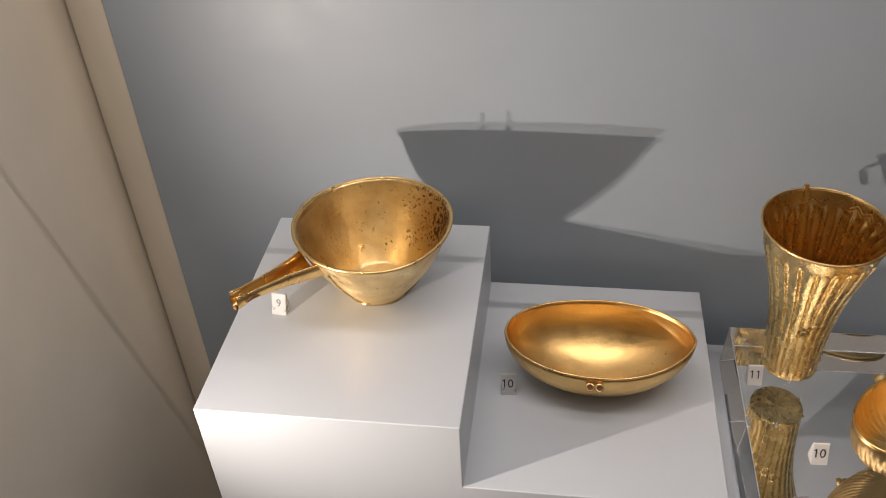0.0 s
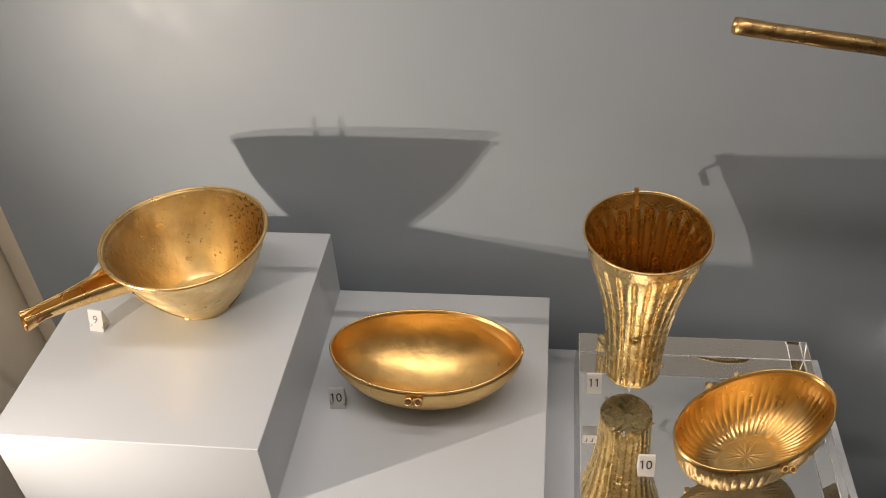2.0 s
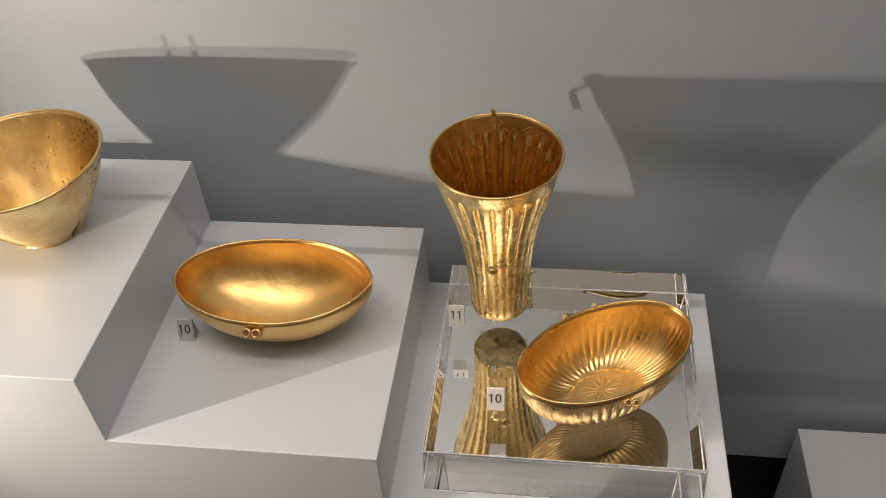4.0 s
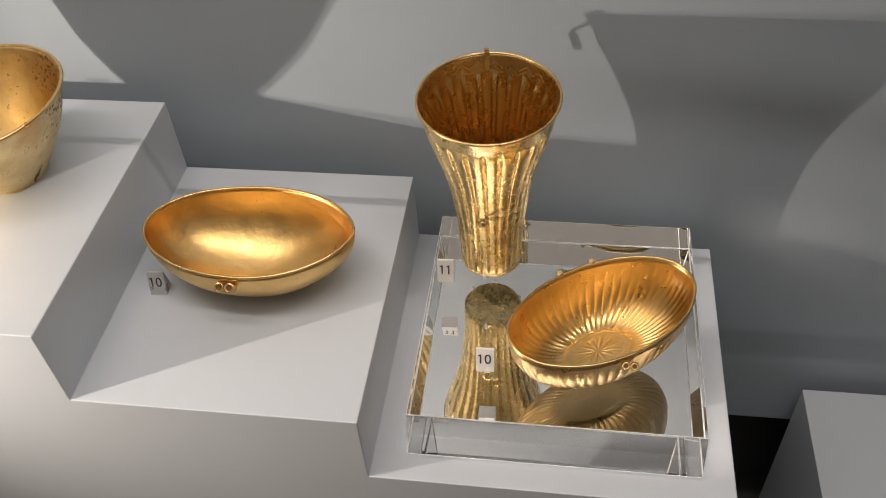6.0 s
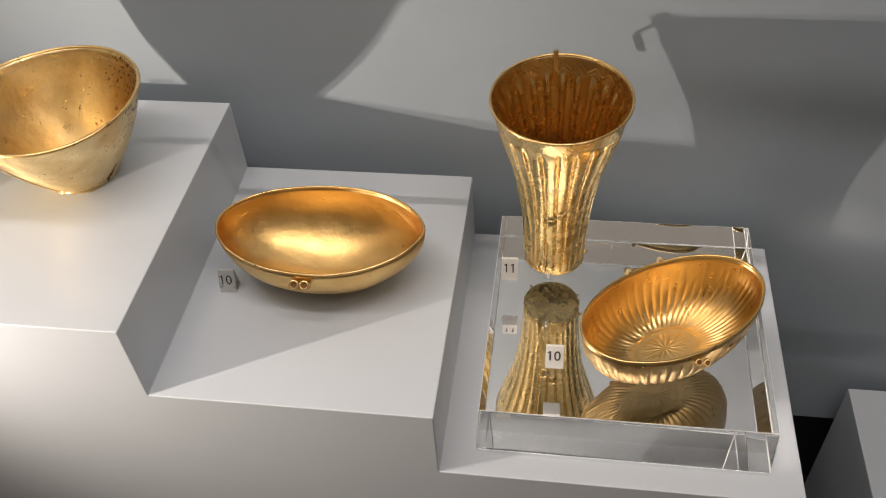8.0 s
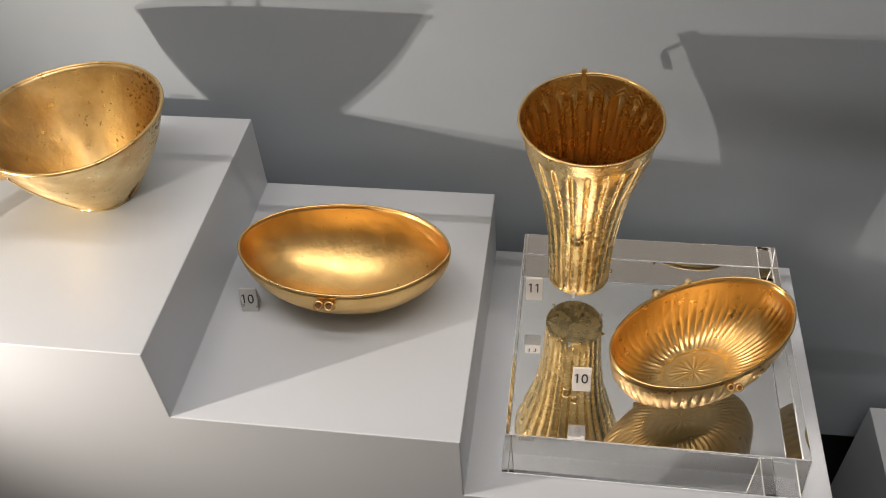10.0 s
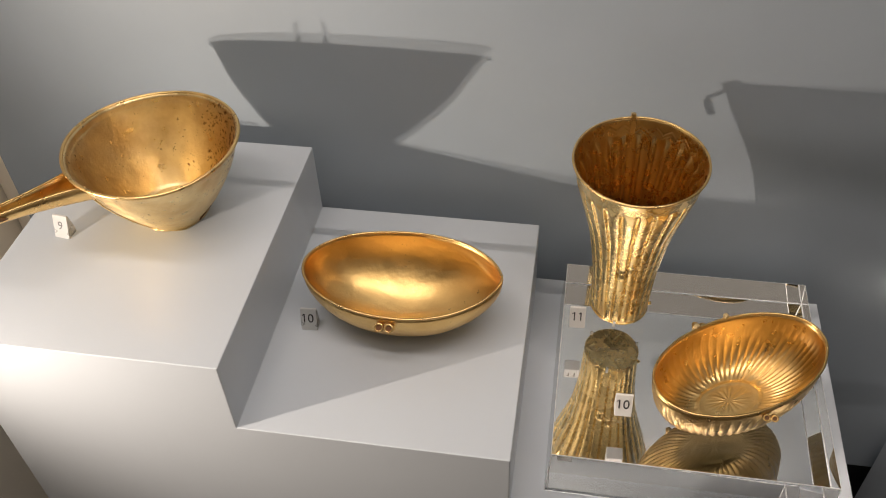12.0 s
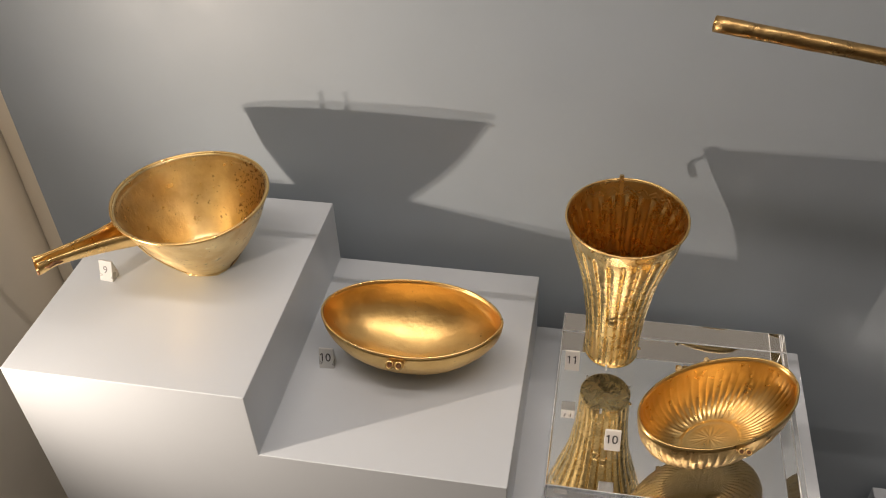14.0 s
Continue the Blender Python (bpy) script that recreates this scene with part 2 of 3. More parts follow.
plinth([(-0.203, 0.3), (-0.203, TOP9), (0, TOP9), (0, TOP10), (0.2, TOP10), (0.2, TOP11), (0.454, TOP11), (0.454, 0.3)], 0.0, 0.245, "light grey painted plinth in three steps under gold vessels")
plinth([(0.582, 0.3), (0.582, 0.667), (0.90, 0.667), (0.90, 0.3)], 0.0, 0.262, "low light grey painted plinth, set apart from the stepped one")


# ---- the spouted bowl ----
def spouted_bowl():
    h, n = 0.076, 96
    ob = thing("spouted_bowl", pose(-0.0855, 0.1435, TOP9), "conical gold strainer bowl with a long trough spout and brown stains", "bowl")
    table = [(0.0, 0.0262), (0.003, 0.0276), (0.02, 0.0392), (0.045, 0.0530), (0.066, 0.0606), (h, 0.0630)]

    def ring(z, inset, rnd):
        out = []
        for k in range(n):
            a = 2 * math.pi * k / n
            r = curve_at(table, z) - inset + 0.0004 * smoothstep(h - 0.0075, h - 0.0060, z)
            r += rnd * noise.noise(Vector((math.cos(a) * 1.7, math.sin(a) * 1.7, z * 35)))
            lean = 1 - z / h
            out.append(Vector((r * math.cos(a) + -0.003 * lean, r * math.sin(a) + 0.009 * lean, z + 0.0012 * math.sin(2 * a + 0.6) * (z / h))))
        return out

    levels = [(h - 0.008) * (i / 20) for i in range(21)] + [h - 0.0070, h - 0.0065, h - 0.0060, h - 0.003, h]
    outer = [ring(z, 0.0, 0.0006) for z in levels]
    inner = [ring(max(z, 0.0012), 0.0011 + 0.001 * max(0.0, 1 - z / 0.009) ** 2, 0.0006) for z in levels[:0:-1]]
    # a flat floor inside
    low = inner[-1]
    mid = sum(low, Vector()) / n
    inner += [[mid + (v - mid) * k for v in low] for k in (0.985, 0.95, 0.5, 0.1)]
    part("bowl_body", skin(outer + inner), GOLD_STAINED, ob, smooth=True)
    lip = [v + Vector((0.0006 * v.x / 0.06, 0.0006 * v.y / 0.06, 0)) for v in ring(h, 0.0, 0.0006)]
    part("rim", tube_round(lip, 0.0014, 8, closed=True), GOLD, ob, "rolled gold rim", smooth=True)
    foot = ring(0.0008, -0.0001, 0.0012)
    part("foot_ring", tube_round(foot, lambda s: 0.0008 + 0.0005 * noise.noise(Vector((s * 25, 0, 0))), 6, closed=True), GOLD_STAINED, ob, smooth=True)
    # a torn dark crack up from the foot
    crack = []
    for i in range(12):
        z = 0.002 + 0.019 * i / 11
        a = math.radians(-25) + 0.012 * i + 0.12 * noise.noise(Vector((i * 0.9, 0, 0)))
        r = curve_at(table, z) + 0.0004
        lean = 1 - z / h
        crack.append((r * math.cos(a) + -0.003 * lean, r * math.sin(a) + 0.009 * lean, z))
    part("crack", tube_round(crack, lambda s: 0.0002 + 0.0005 * (1 - s), 6), TARNISH_AND_SHADE, ob, "dark torn crack", smooth=True)
    # the trough spout, running out from the rim
    start, tip = Vector((-0.0425, -0.0440, 0.0680)), Vector((-0.0845, -0.0995, 0.0745))
    along = (tip - start).normalized()
    side = along.cross(Vector((0, 0, 1))).normalized()
    up = side.cross(along)
    steps, rings = 20, []
    for i in range(steps + 1):
        s = i / steps
        p = start + (tip - start) * s
        half = 0.0075 * (1 - s) ** 3 + 0.0088 - 0.0026 * s
        deep = 0.008 * (1 - s) ** 2 + 0.0105 - 0.002 * s
        lift = 0.002
        sec = []
        for k in range(13):
            a = math.pi * k / 12
            sec.append((half * math.cos(a) * (0.8 + 0.2 * math.sin(a)), -deep * math.sin(a) ** 0.8 + lift))
        for k in range(12, -1, -1):
            a = math.pi * k / 12
            sec.append(((half - 0.0013) * math.cos(a) * (0.8 + 0.2 * math.sin(a)), -(deep - 0.0013) * math.sin(a) ** 0.8 + lift + 0.0003))
        droop = 0.0035 * smoothstep(0.80, 1.0, s)
        row = []
        for u, w in sec:
            q = p + side * u + up * (w if w > 0 else w - droop)
            back = curve_at(table, h - 0.004) - curve_at(table, min(h, max(0.0, q.z))) + 0.002
            row.append(q - along * back * (1 - s) ** 3)
        rings.append(row)
    part("spout", skin(rings, False, False), GOLD, ob, "gold trough spout with a broken dark tip", smooth=True)
    for q in (-1, 1):
        line = []
        for i in range(steps + 1):
            s = i / steps
            half = 0.0075 * (1 - s) ** 3 + 0.0088 - 0.0026 * s
            line.append(start + (tip - start) * s + side * q * (half * 0.8 - 0.0004) + up * (0.0024 + 0.0010 * smoothstep(0.86, 1.0, s)))
        part("spout_edge", tube_round(line, 0.0009, 6), GOLD, ob, smooth=True)
    # a torn dark patch on the spout's side near its tip
    tear = [start + (tip - start) * s - side * 0.0070 + up * (-0.0012 + 0.0008 * math.sin(s * 40)) for s in (0.74, 0.78, 0.82, 0.86, 0.90, 0.94)]
    part("tear", tube_round(tear, lambda k: 0.0004 + 0.0011 * math.sin(math.pi * k), 6), TARNISH_AND_SHADE, ob, "dark torn patch", smooth=True)
    # a dark plug stands in for the shade in the hole under the tip
    mouth = tip + up * -0.0085
    part("tip_hole_shade", tube_round([mouth - along * 0.002, mouth + along * 0.0006], 0.0019, 8), TARNISH_AND_SHADE, ob, "dark plug coloured as the shade in the broken tip's hole", smooth=True)
    # seam of the spout's lower sheet down the bowl's side
    a0 = math.atan2(-0.046, -0.043)
    seam = []
    for i in range(14):
        z = 0.060 - 0.057 * i / 13
        a = a0 + 0.30 + 0.10 * i / 13
        r = curve_at(table, z) + 0.0007
        lean = 1 - z / h
        seam.append((r * math.cos(a) + -0.003 * lean, r * math.sin(a) + 0.009 * lean, z))
    part("seam", tube_round(seam, 0.0006, 6), GOLD_STAINED, ob, "dark worn seam", smooth=True)
    return ob


# ---- oval bowls ----
def ring_lug(parent, m, size=1.0):
    """A pair of small suspension rings side by side."""
    m = m @ Matrix.Diagonal((size, size, size, 1))
    for q in (-1, 1):
        circle = [(math.cos(2 * math.pi * k / 20), math.sin(2 * math.pi * k / 20)) for k in range(20)]
        wall = [[m @ Vector((q * 0.0037 + r * c, y, r * d)) for c, d in circle] for r, y in ((0.0031, 0.0072), (0.0036, 0.0066), (0.0036, 0.0004), (0.0034, 0.0), (0.0024, 0.0), (0.0021, 0.0004), (0.0021, 0.0062))]
        lug = part("lug", skin(wall, True, False), GOLD, parent, "small gold suspension tube", smooth=True)
        # a dark plug puts the shade of the open bore into colour
        bore_shade = [[m @ Vector((q * 0.0037 + 0.0021 * c, y, 0.0021 * d)) for c, d in circle] for y in (0.0014, 0.0060)]
        part("bore_shade", skin(bore_shade), TARNISH_AND_SHADE, lug, "dark plug coloured as the shade inside the tube")


def plain_bowl():
    ob = thing("oval_bowl", pose(0.1015, 0.1235, TOP10), "plain polished gold oval bowl with paired rings on its front", "bowl", "oval gold bowls")
    a, b, h, n = 0.0785, 0.0468, 0.0500, 128

    def ring(phi, off):
        out = []
        for k in range(n):
            t = 2 * math.pi * k / n
            c, s = math.cos(t), math.sin(t)
            # full in the middle, drawn in to slightly pointed ends
            x = (a - off) * math.copysign(abs(c) ** 0.98, c)
            y = (b - off) * math.copysign(abs(s) ** (1.04 + 0.16 * smoothstep(0.2, 1.0, c)), s)
            f = math.sin(phi) ** 1.12
            z = h * (1 - math.cos(phi) ** 0.9) + off * math.cos(phi)
            w = 0.0005 * noise.noise(Vector((x * 30, y * 30, phi * 2)))
            zz = z + 0.0016 * math.cos(2 * t) * math.sin(phi) ** 3
            out.append(Vector((x * f + w * c, y * f + w * s, zz)))
        return out

    steps = 26
    outer = [ring(0.08 + (math.pi / 2 - 0.08) * i / steps, 0.0) for i in range(steps + 1)]
    inner = [ring(0.08 + (math.pi / 2 - 0.08) * i / steps, 0.0012) for i in range(steps, -1, -1)]
    part("bowl_body", skin(outer + inner), GOLD_BOWL, ob, smooth=True)
    part("rim", tube_round([v + Vector((0, 0, 0.0002)) for v in ring(math.pi / 2, 0.0006)], 0.0011, 8, closed=True), GOLD, ob, "thin rolled gold rim", smooth=True)
    ring_lug(ob, pose(-0.0035, -0.0530, 0.0450, -45, 0, 0))
    return ob


def fluted_bowl():
    ob = thing("fluted_bowl", pose(0.3562, 0.0850, 0.9335, 0, 0, 33), "fluted gold oval bowl with an engraved flower in its floor", "bowl", "oval gold bowls")
    a, b, h, flutes, n = 0.0692, 0.0408, 0.0470, 56, 672

    def ring(phi, off):
        out = []
        for k in range(n):
            t = 2 * math.pi * k / n
            c, s = math.cos(t), math.sin(t)
            f = 0.40 + 0.60 * math.sin(phi) ** 1.08
            z = h * (1 - math.cos(phi) ** 0.85) + off * math.cos(phi)
            amp = (0.0012 if off == 0 else 0.00055) * smoothstep(0.06, 0.40, phi) * (1 - 0.45 * smoothstep(0.7, 1.2, phi)) * (1 - smoothstep(1.30, 1.46, phi))
            w = amp * (abs(math.cos(flutes * t / 2 + 0.15 * noise.noise(Vector((c * 3, s * 3, 0))))) - 0.6)
            w += 0.0004 * noise.noise(Vector((c * 5, s * 5, phi * 3)))
            zz = z + 0.0012 * math.cos(2 * t) * math.sin(phi) ** 3
            out.append(Vector(((a - off) * c * f + w * c, (b - off) * s * f + w * s, zz - w * math.cos(phi))))
        return out

    def floor_ring(f, z, relief):
        out = []
        for k in range(n):
            t = 2 * math.pi * k / n
            petal = abs(math.cos(6 * t)) ** 3 * smoothstep(0.08, 0.2, f) * (1 - smoothstep(0.5, 0.72, f)) + 0.5 * abs(math.sin(6 * t)) ** 6 * smoothstep(0.3, 0.45, f) * (1 - smoothstep(0.6, 0.75, f))
            edge = math.exp(-((f - 0.9) / 0.05) ** 2)
            out.append(Vector((0.40 * a * f * math.cos(t), 0.40 * b * f * math.sin(t), z + relief * (0.00025 * petal + 0.0005 * edge))))
        return out

    steps = 24
    fs = [0.05 + 0.95 * i / 14 for i in range(15)]
    outer = [floor_ring(f, 0.0, -0.5) for f in fs[:-1]] + [ring(math.pi / 2 * i / steps, 0.0) for i in range(steps + 1)]
    inner = [ring(math.pi / 2 * i / steps, 0.0012) for i in range(steps, -1, -1)] + [floor_ring(f, 0.0012, 1.0) for f in fs[-2::-1]]
    part("bowl_body", skin(outer + inner), GOLD_FLUTED, ob, smooth=True)
    part("rim", tube_round([v + Vector((0, 0, 0.0002)) for v in ring(math.pi / 2, 0.0004)][::4], 0.0010, 8, closed=True), GOLD_FLUTED, ob, "thick gold rim", smooth=True)
    ring_lug(ob, pose(-0.0075, -0.0448, h - 0.0062, -45, 0, -33), 0.72)
    ring_lug(ob, pose(-0.001, 0.0475, h - 0.0075, 0, 0, 147), 0.72)
    # the clear clips of its mount, over the rim
    for deg in (76, 97):
        t = math.radians(deg)
        p = Vector(((a + 0.0008) * math.cos(t), (b + 0.0008) * math.sin(t), h))
        part("mount_clip", box(p.x - 0.0016, p.x + 0.0016, p.y - 0.0018, p.y + 0.0018, h - 0.003, h + 0.0022, 0.0006), CLIP, ob, "small cream mount clip")
    for x, y in ((-0.026, -0.008), (0.02, 0.012), (0.018, -0.013)):
        part("mount_pin", tube_round([(x, y, -0.0014), (x, y, 0.003)], 0.0011, 8), PIN, ob, "clear mount pin", smooth=True)
    return ob


# ---- the fluted tumbler ----
def tumbler():
    z0 = 0.9345
    ob = thing("fluted_tumbler", pose(0.2726, 0.1730, z0), "tall flaring fluted gold tumbler with a zigzag band", "tumbler")
    h, flutes, n = 0.1545, 24, 576
    table = [(0.0, 0.0224), (0.004, 0.0231), (0.03, 0.0242), (0.055, 0.0262), (0.09, 0.0316), (0.117, 0.0386), (0.138, 0.0443), (h, 0.0487)]

    def ring(z, off, flip):
        out = []
        for k in range(n):
            t = 2 * math.pi * k / n
            # broad flat panels with narrow grooves between them, which stand as ribs inside
            amp = 0.050 * curve_at(table, z) * smoothstep(0.003, 0.010, z) * (1 - smoothstep(0.1340, 0.1436, z))
            u = (t * flutes / (2 * math.pi) + 0.06 * noise.noise(Vector((math.cos(t) * 2, math.sin(t) * 2, z * 14)))) % 1 - 0.5
            edge = (0.395 if flip > 0 else 0.315) + 0.02 * noise.noise(Vector((math.floor(t * flutes / (2 * math.pi)) * 1.7, z * 20, 4)))
            w = amp * (0.45 - smoothstep(edge - 0.06, edge + 0.06, abs(u)) - 0.3 * min(1.0, (u / edge) ** 2) + 0.3 * u)
            zig = 0.1460 + 0.0022 * (abs(((t * flutes / math.pi) % 2) - 1) * 2 - 1)
            for dz in (-0.0016, 0.0016):
                w += (0.0001 if flip > 0 else 0.00032) * math.exp(-((z - zig - dz) / 0.0006) ** 2)
            w += 0.0003 * noise.noise(Vector((math.cos(t) * 3, math.sin(t) * 3, z * 40)))
            # a small dent and tear low on the front
            dx, dz = ((t - math.radians(268) + math.pi) % (2 * math.pi) - math.pi) * 0.026, z - 0.063
            fold = smoothstep(-0.0075, -0.0055, dx) * (1 - smoothstep(0.001, 0.0025, dx))
            w += fold * (0.0012 * math.exp(-((dz - 0.0012) / 0.0016) ** 2) - 0.0015 * math.exp(-((dz + 0.0018) / 0.0022) ** 2))
            lump = math.exp(-((dx - 0.006) / 0.0030) ** 2)
            w += lump * (0.0009 * math.exp(-((dz - 0.0085) / 0.0016) ** 2) - 0.0011 * math.exp(-((dz - 0.0055) / 0.0018) ** 2))
            r = curve_at(table, z) + w - off
            out.append(Vector((r * math.cos(t), r * math.sin(t) * (1 + 0.035 * (z / h) ** 4), z + (0.0011 * math.sin(t + 0.1) - 0.0016) * (z / h) ** 3)))
        return out

    zs = [0.0, 0.0015, 0.003, 0.006] + [0.010 + 0.044 * i / 9 for i in range(10)] + [0.0555 + 0.019 * i / 22 for i in range(23)] + [0.079 + 0.055 * i / 12 for i in range(13)] + [0.1370 + 0.0135 * i / 27 for i in range(28)] + [0.1525, h]

    def base_ring(f):
        out = []
        for k in range(n):
            t = 2 * math.pi * k / n
            edge = math.exp(-((abs(math.cos(3 * t)) * 0.8 + 0.12 - f) / 0.045) ** 2)
            out.append(Vector((0.0224 * f * math.cos(t), 0.0224 * f * math.sin(t), 0.0004 - 0.0003 * edge)))
        return out

    fs = [0.04 + 0.93 * i / 22 for i in range(23)]
    outer = [base_ring(f) for f in fs] + [ring(z, 0.0, 1) for z in zs]
    inner = [ring(z, 0.0010, -1) for z in zs[:2:-1]]
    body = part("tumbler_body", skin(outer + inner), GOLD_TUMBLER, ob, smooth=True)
    # its inner faces take a browner, darker gold
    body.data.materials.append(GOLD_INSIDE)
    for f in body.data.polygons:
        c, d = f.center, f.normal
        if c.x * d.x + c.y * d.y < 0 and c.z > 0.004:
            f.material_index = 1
    part("rim", tube_round(ring(h, 0.0004, 1)[::6], 0.0010, 8, closed=True), GOLD, ob, "thin gold rim", smooth=True)
    part("foot_ring", tube_round(ring(0.001, -0.0003, 1)[::8], 0.0008, 6, closed=True), GOLD_TUMBLER, ob, smooth=True)
    # a suspension tube hooked over the back of the rim, and a stump of its fellow in front
    t = math.radians(97)
    p = Vector((0.0485 * math.cos(t), 0.0485 * math.sin(t), h))
    p += Vector((0, 0.0016, -0.0006))
    arm = [p + Vector(v) for v in ((-0.001, 0.0010, 0.0010), (-0.001, 0.0035, -0.0060), (-0.001, 0.0075, -0.0095), (-0.001, 0.0105, -0.0115), (-0.001, 0.0110, -0.0145), (0.0, 0.0100, -0.0180))]
    hook = part("hook", tube_round(arm, 0.0013, 8), GOLD, ob, "bent gold wire hook", smooth=True)
    part("hook_tube", tube_round([p + Vector((-0.001, 0.0110, -0.0140)), p + Vector((0.001, 0.0090, -0.0270))], 0.0018, 10), GOLD, hook, smooth=True)
    strap = box(-0.0018, 0.0018, -0.0020, -0.0008, -0.0125, 0.0034, 0.0003)
    box(-0.0018, 0.0018, -0.0020, 0.0022, 0.0022, 0.0034, 0.0003, bm=strap)
    bmesh.ops.transform(strap, matrix=Matrix.Translation(p) @ pose(0, 0, 0, -16, 0, 7), verts=strap.verts)
    part("rim_clip", strap, GOLD, ob, "bent gold strap over the rim")
    t = math.radians(238)
    p = Vector((0.0488 * math.cos(t), 0.0488 * math.sin(t), h - 0.0045))
    part("rim_stump", tube_round([p, p + Vector((0.0012, -0.0018, -0.0006))], 0.0014, 8), GOLD, ob, smooth=True)
    t = math.radians(-8)
    part("foot_stump", tube_round([(0.0227 * math.cos(t), 0.0227 * math.sin(t), 0.008), (0.0256 * math.cos(t), 0.0256 * math.sin(t), 0.009)], 0.0014, 8), GOLD_TUMBLER, ob, smooth=True)
    for deg in (262, 20, 140):
        t = math.radians(deg)
        x, y = 0.0235 * math.cos(t), 0.0235 * math.sin(t)
        part("mount_pin", tube_round([(x, y, -0.0024), (x, y, 0.0030)], 0.0011, 8), CARD, ob, "clear mount pin", smooth=True)
    return ob


# ---- the mirrored acrylic block ----
BLOCK_TOP = 0.932


def acrylic_block():
    ob = thing("acrylic_block", pose(0.328, 0.1195, TOP11), "thick clear acrylic block with a mirrored underside", "display block")
    bm = bmesh.new()
    c = bmesh.ops.create_cube(bm, size=1.0, matrix=Matrix.Translation((0, 0, 0.0265)) @ Matrix.Diagonal((0.204, 0.198, 0.0470, 1)))
    for v in c["verts"]:
        k = 1.014 if v.co.z < 0.02 else 0.986
        v.co.x *= k
        v.co.y *= 1.008 if v.co.z < 0.02 else 0.992
    bmesh.ops.bevel(bm, geom=list(bm.edges), offset=0.0005, segments=2, affect="EDGES", profile=0.5)
    bm.normal_update()
    for f in bm.faces:
        f.material_index = 2 if max(abs(c) for c in f.normal) < 0.97 else 1 if abs(f.normal.z) < 0.3 else 0
    block = part("block", bm, ACRYLIC, ob)
    block.data.materials.append(ACRYLIC_EDGE)
    block.data.materials.append(ACRYLIC_ARRIS)
    block.visible_shadow = False
    part("mirror", box(-0.1030, 0.1030, -0.0995, 0.0995, 0.0004, 0.0026, 0.0003), MIRROR, ob, "silvered mirror sheet")
    return ob


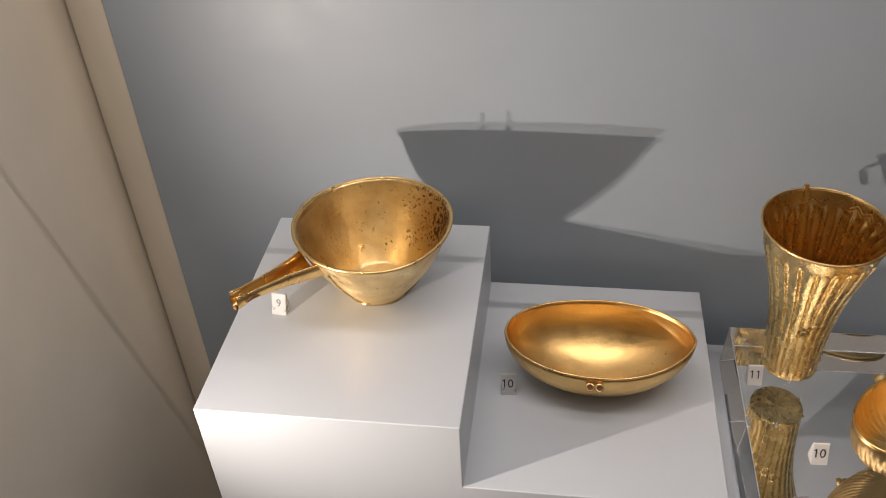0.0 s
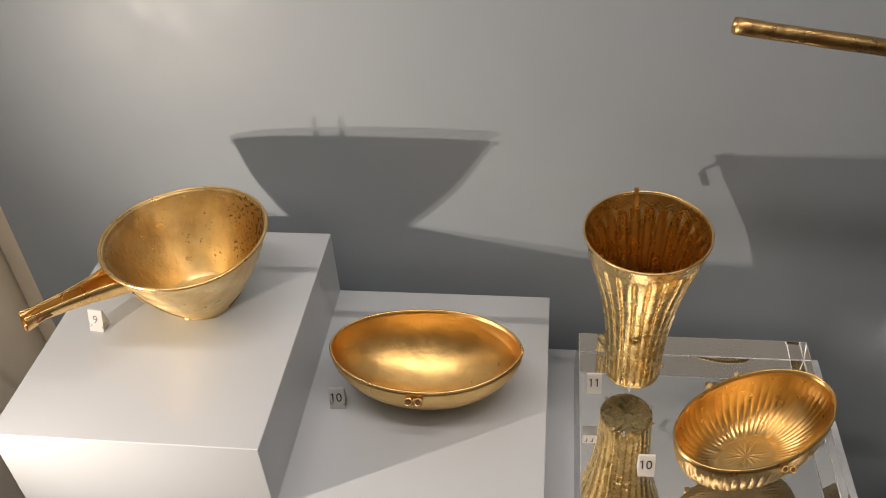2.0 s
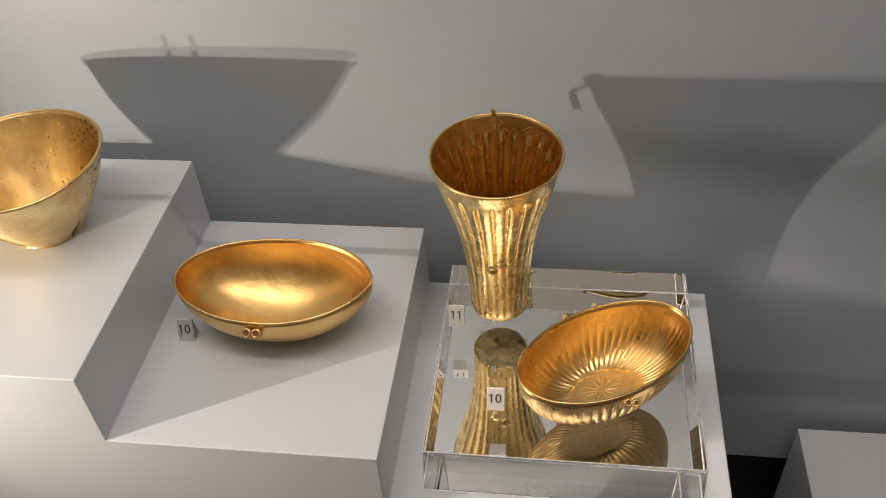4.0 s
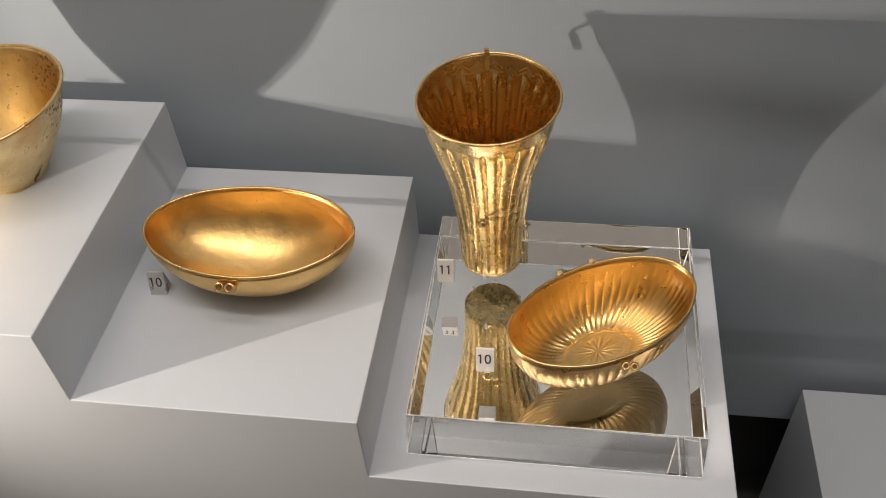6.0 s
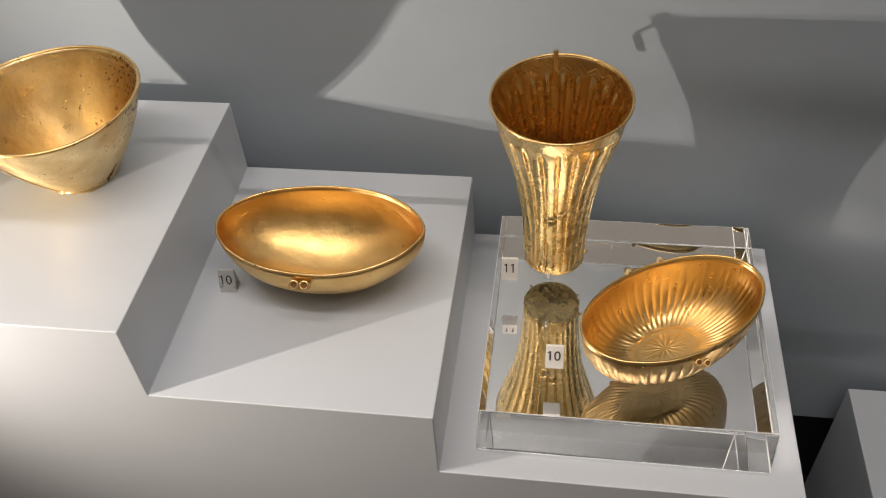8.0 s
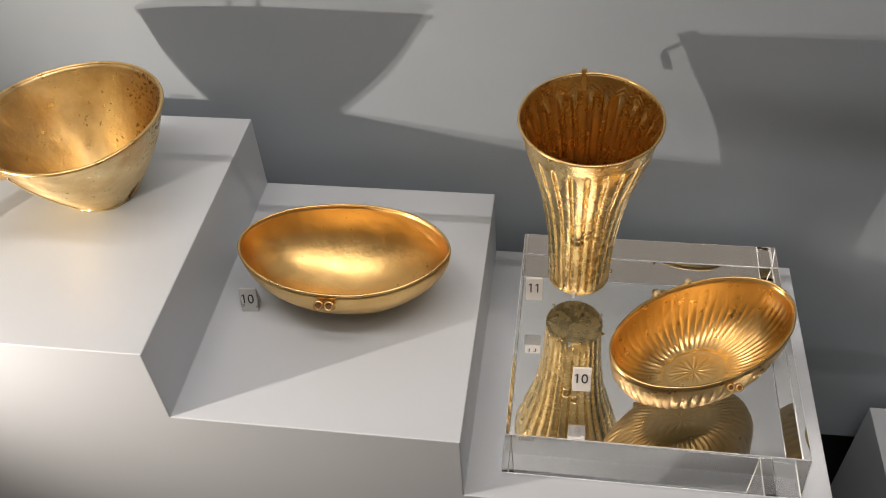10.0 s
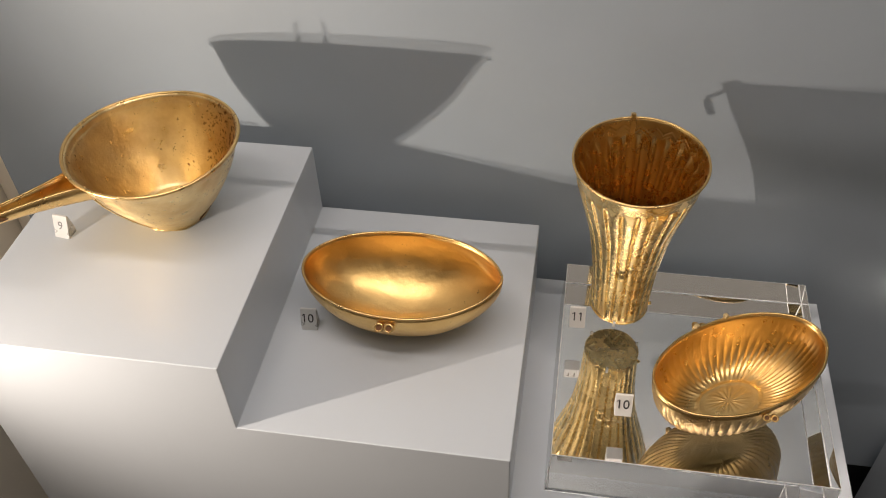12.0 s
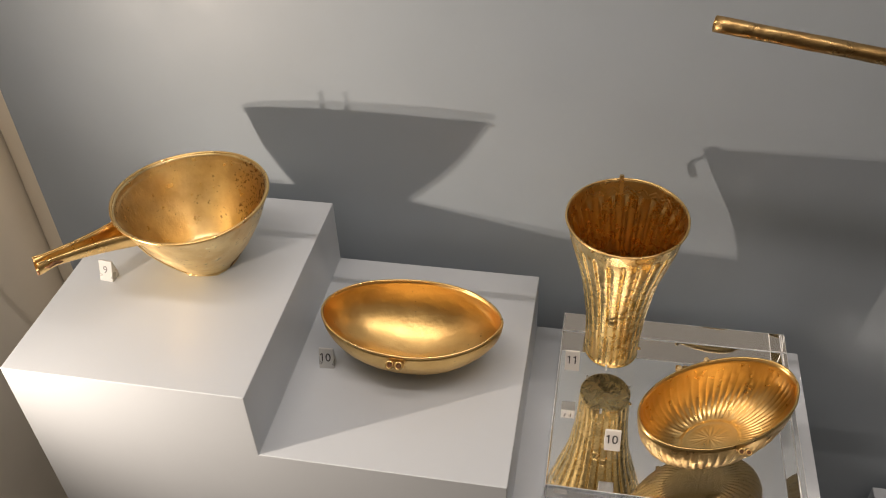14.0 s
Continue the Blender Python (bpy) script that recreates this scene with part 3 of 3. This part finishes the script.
# ---- number labels ----
def number_label(text, x, y, z, turn, card, ink, label):
    ob = thing("number_label", pose(x, y, z, 0, 0, turn), label, "label", "number labels")
    w, hgt, deep, back = 0.0064, 0.0185, 0.0105, 0.0060
    bm = bmesh.new()
    pts = [(0, 0), (back, hgt), (back + 0.0016, hgt), (deep, 0.004), (deep, 0)]
    l = [bm.verts.new((-w, py, pz)) for py, pz in pts]
    r = [bm.verts.new((w, py, pz)) for py, pz in pts]
    bm.faces.new(l)
    bm.faces.new(r)
    for i in range(5):
        bm.faces.new((l[i], l[(i + 1) % 5], r[(i + 1) % 5], r[i]))
    bmesh.ops.bevel(bm, geom=list(bm.edges), offset=0.0003, segments=1, affect="EDGES")
    part("block", bm, card, ob)
    cu = bpy.data.curves.new("number", "FONT")
    cu.body, cu.size, cu.align_x, cu.align_y, cu.extrude = text, 0.0098 if text == "9" else 0.0112, "CENTER", "CENTER", 0.00008
    tmp = bpy.data.objects.new("number", cu)
    me = bpy.data.meshes.new_from_object(tmp)
    bpy.data.objects.remove(tmp)
    me.name = "number"
    # the ones carry a small flag
    bm = bmesh.new()
    bm.from_mesh(me)
    ones = [-0.0028, 0.0028] if text == "11" else [-0.0028] if text == "10" else []
    for fx in ones:
        flag = box(-0.0011, 0.0011, -0.00042, 0.00042, 0.0, 0.0001)
        bmesh.ops.transform(flag, matrix=pose(fx - 0.0010, 0.0034, 0, 0, 0, 35), verts=flag.verts)
        spare = bpy.data.meshes.new("flag")
        flag.to_mesh(spare)
        flag.free()
        bm.from_mesh(spare)
    bm.to_mesh(me)
    bm.free()
    me.materials.append(ink)
    for v in me.vertices:
        v.co.x -= 0.0009 * (1 if text == "10" else 0)
        v.co.x *= 0.92
    num = new("number", me)
    num.parent = ob
    tilt = math.degrees(math.atan2(hgt, back))
    num.matrix_local = pose(0, back * 0.55 - 0.00022, hgt * 0.55 + 0.0001, tilt, 0, 0)
    tagged(num, "printed number " + text)
    return ob


# ---- the gold tube ----
def gold_tube():
    a, b = Vector((0.3165, 0.198, 1.2435)), Vector((0.86, 0.2, 1.158))
    ob = thing("gold_tube", Matrix.Translation(a), "long slender hammered gold drinking tube pinned to the wall", "tube")
    d = (b - a).normalized()
    up = d.cross(Vector((0, 1, 0))).normalized()
    side = d.cross(up)
    rings, n, steps = [], 24, 60
    for i in range(steps + 1):
        p = (b - a) * (i / steps)
        r0 = 0.0058 * (1 + 0.05 * noise.noise(Vector((i * 0.5, 3, 0))))
        rings.append([p + (r0 + 0.0005 * noise.noise(Vector((i * 0.35, math.cos(2 * math.pi * k / n) * 1.5, math.sin(2 * math.pi * k / n) * 1.5)))) * (math.cos(2 * math.pi * k / n) * up + math.sin(2 * math.pi * k / n) * side) for k in range(n)])
    inner = [[p * 0.86 + 0.14 * (sum(ring, Vector()) / n) for p in ring] for ring in rings[:6]]
    bm = skin(rings, False, True)
    skin(inner[::-1] + [rings[0]], True, False, bm)
    bmesh.ops.remove_doubles(bm, verts=bm.verts, dist=1e-6)
    part("tube", bm, GOLD_TUBE, ob, smooth=True)
    for s in (0.62, 0.92):
        p = (b - a) * s
        part("wall_pin", tube_round([p + Vector((0, 0.004, 0)), p + Vector((0, WALL_Y - a.y, 0))], 0.0015, 8), SHADE, ob, "thin dark mount pin", smooth=True)
    return ob


acrylic_block()
spouted_bowl()
plain_bowl()
fluted_bowl()
tumbler()
gold_tube()
number_label("9", -0.166, 0.108, TOP9, -6, FROST, GREY_INK, "frosted block label with a grey number nine")
number_label("10", 0.028, 0.098, TOP10, 4, FROST, INK, "frosted block label with a black number ten")
number_label("11", 0.2395, 0.144, BLOCK_TOP, 2, CARD, INK, "white block label with a black number eleven")
number_label("10", 0.278, 0.0615, BLOCK_TOP, 2, CARD, INK, "white block label with a black number ten")
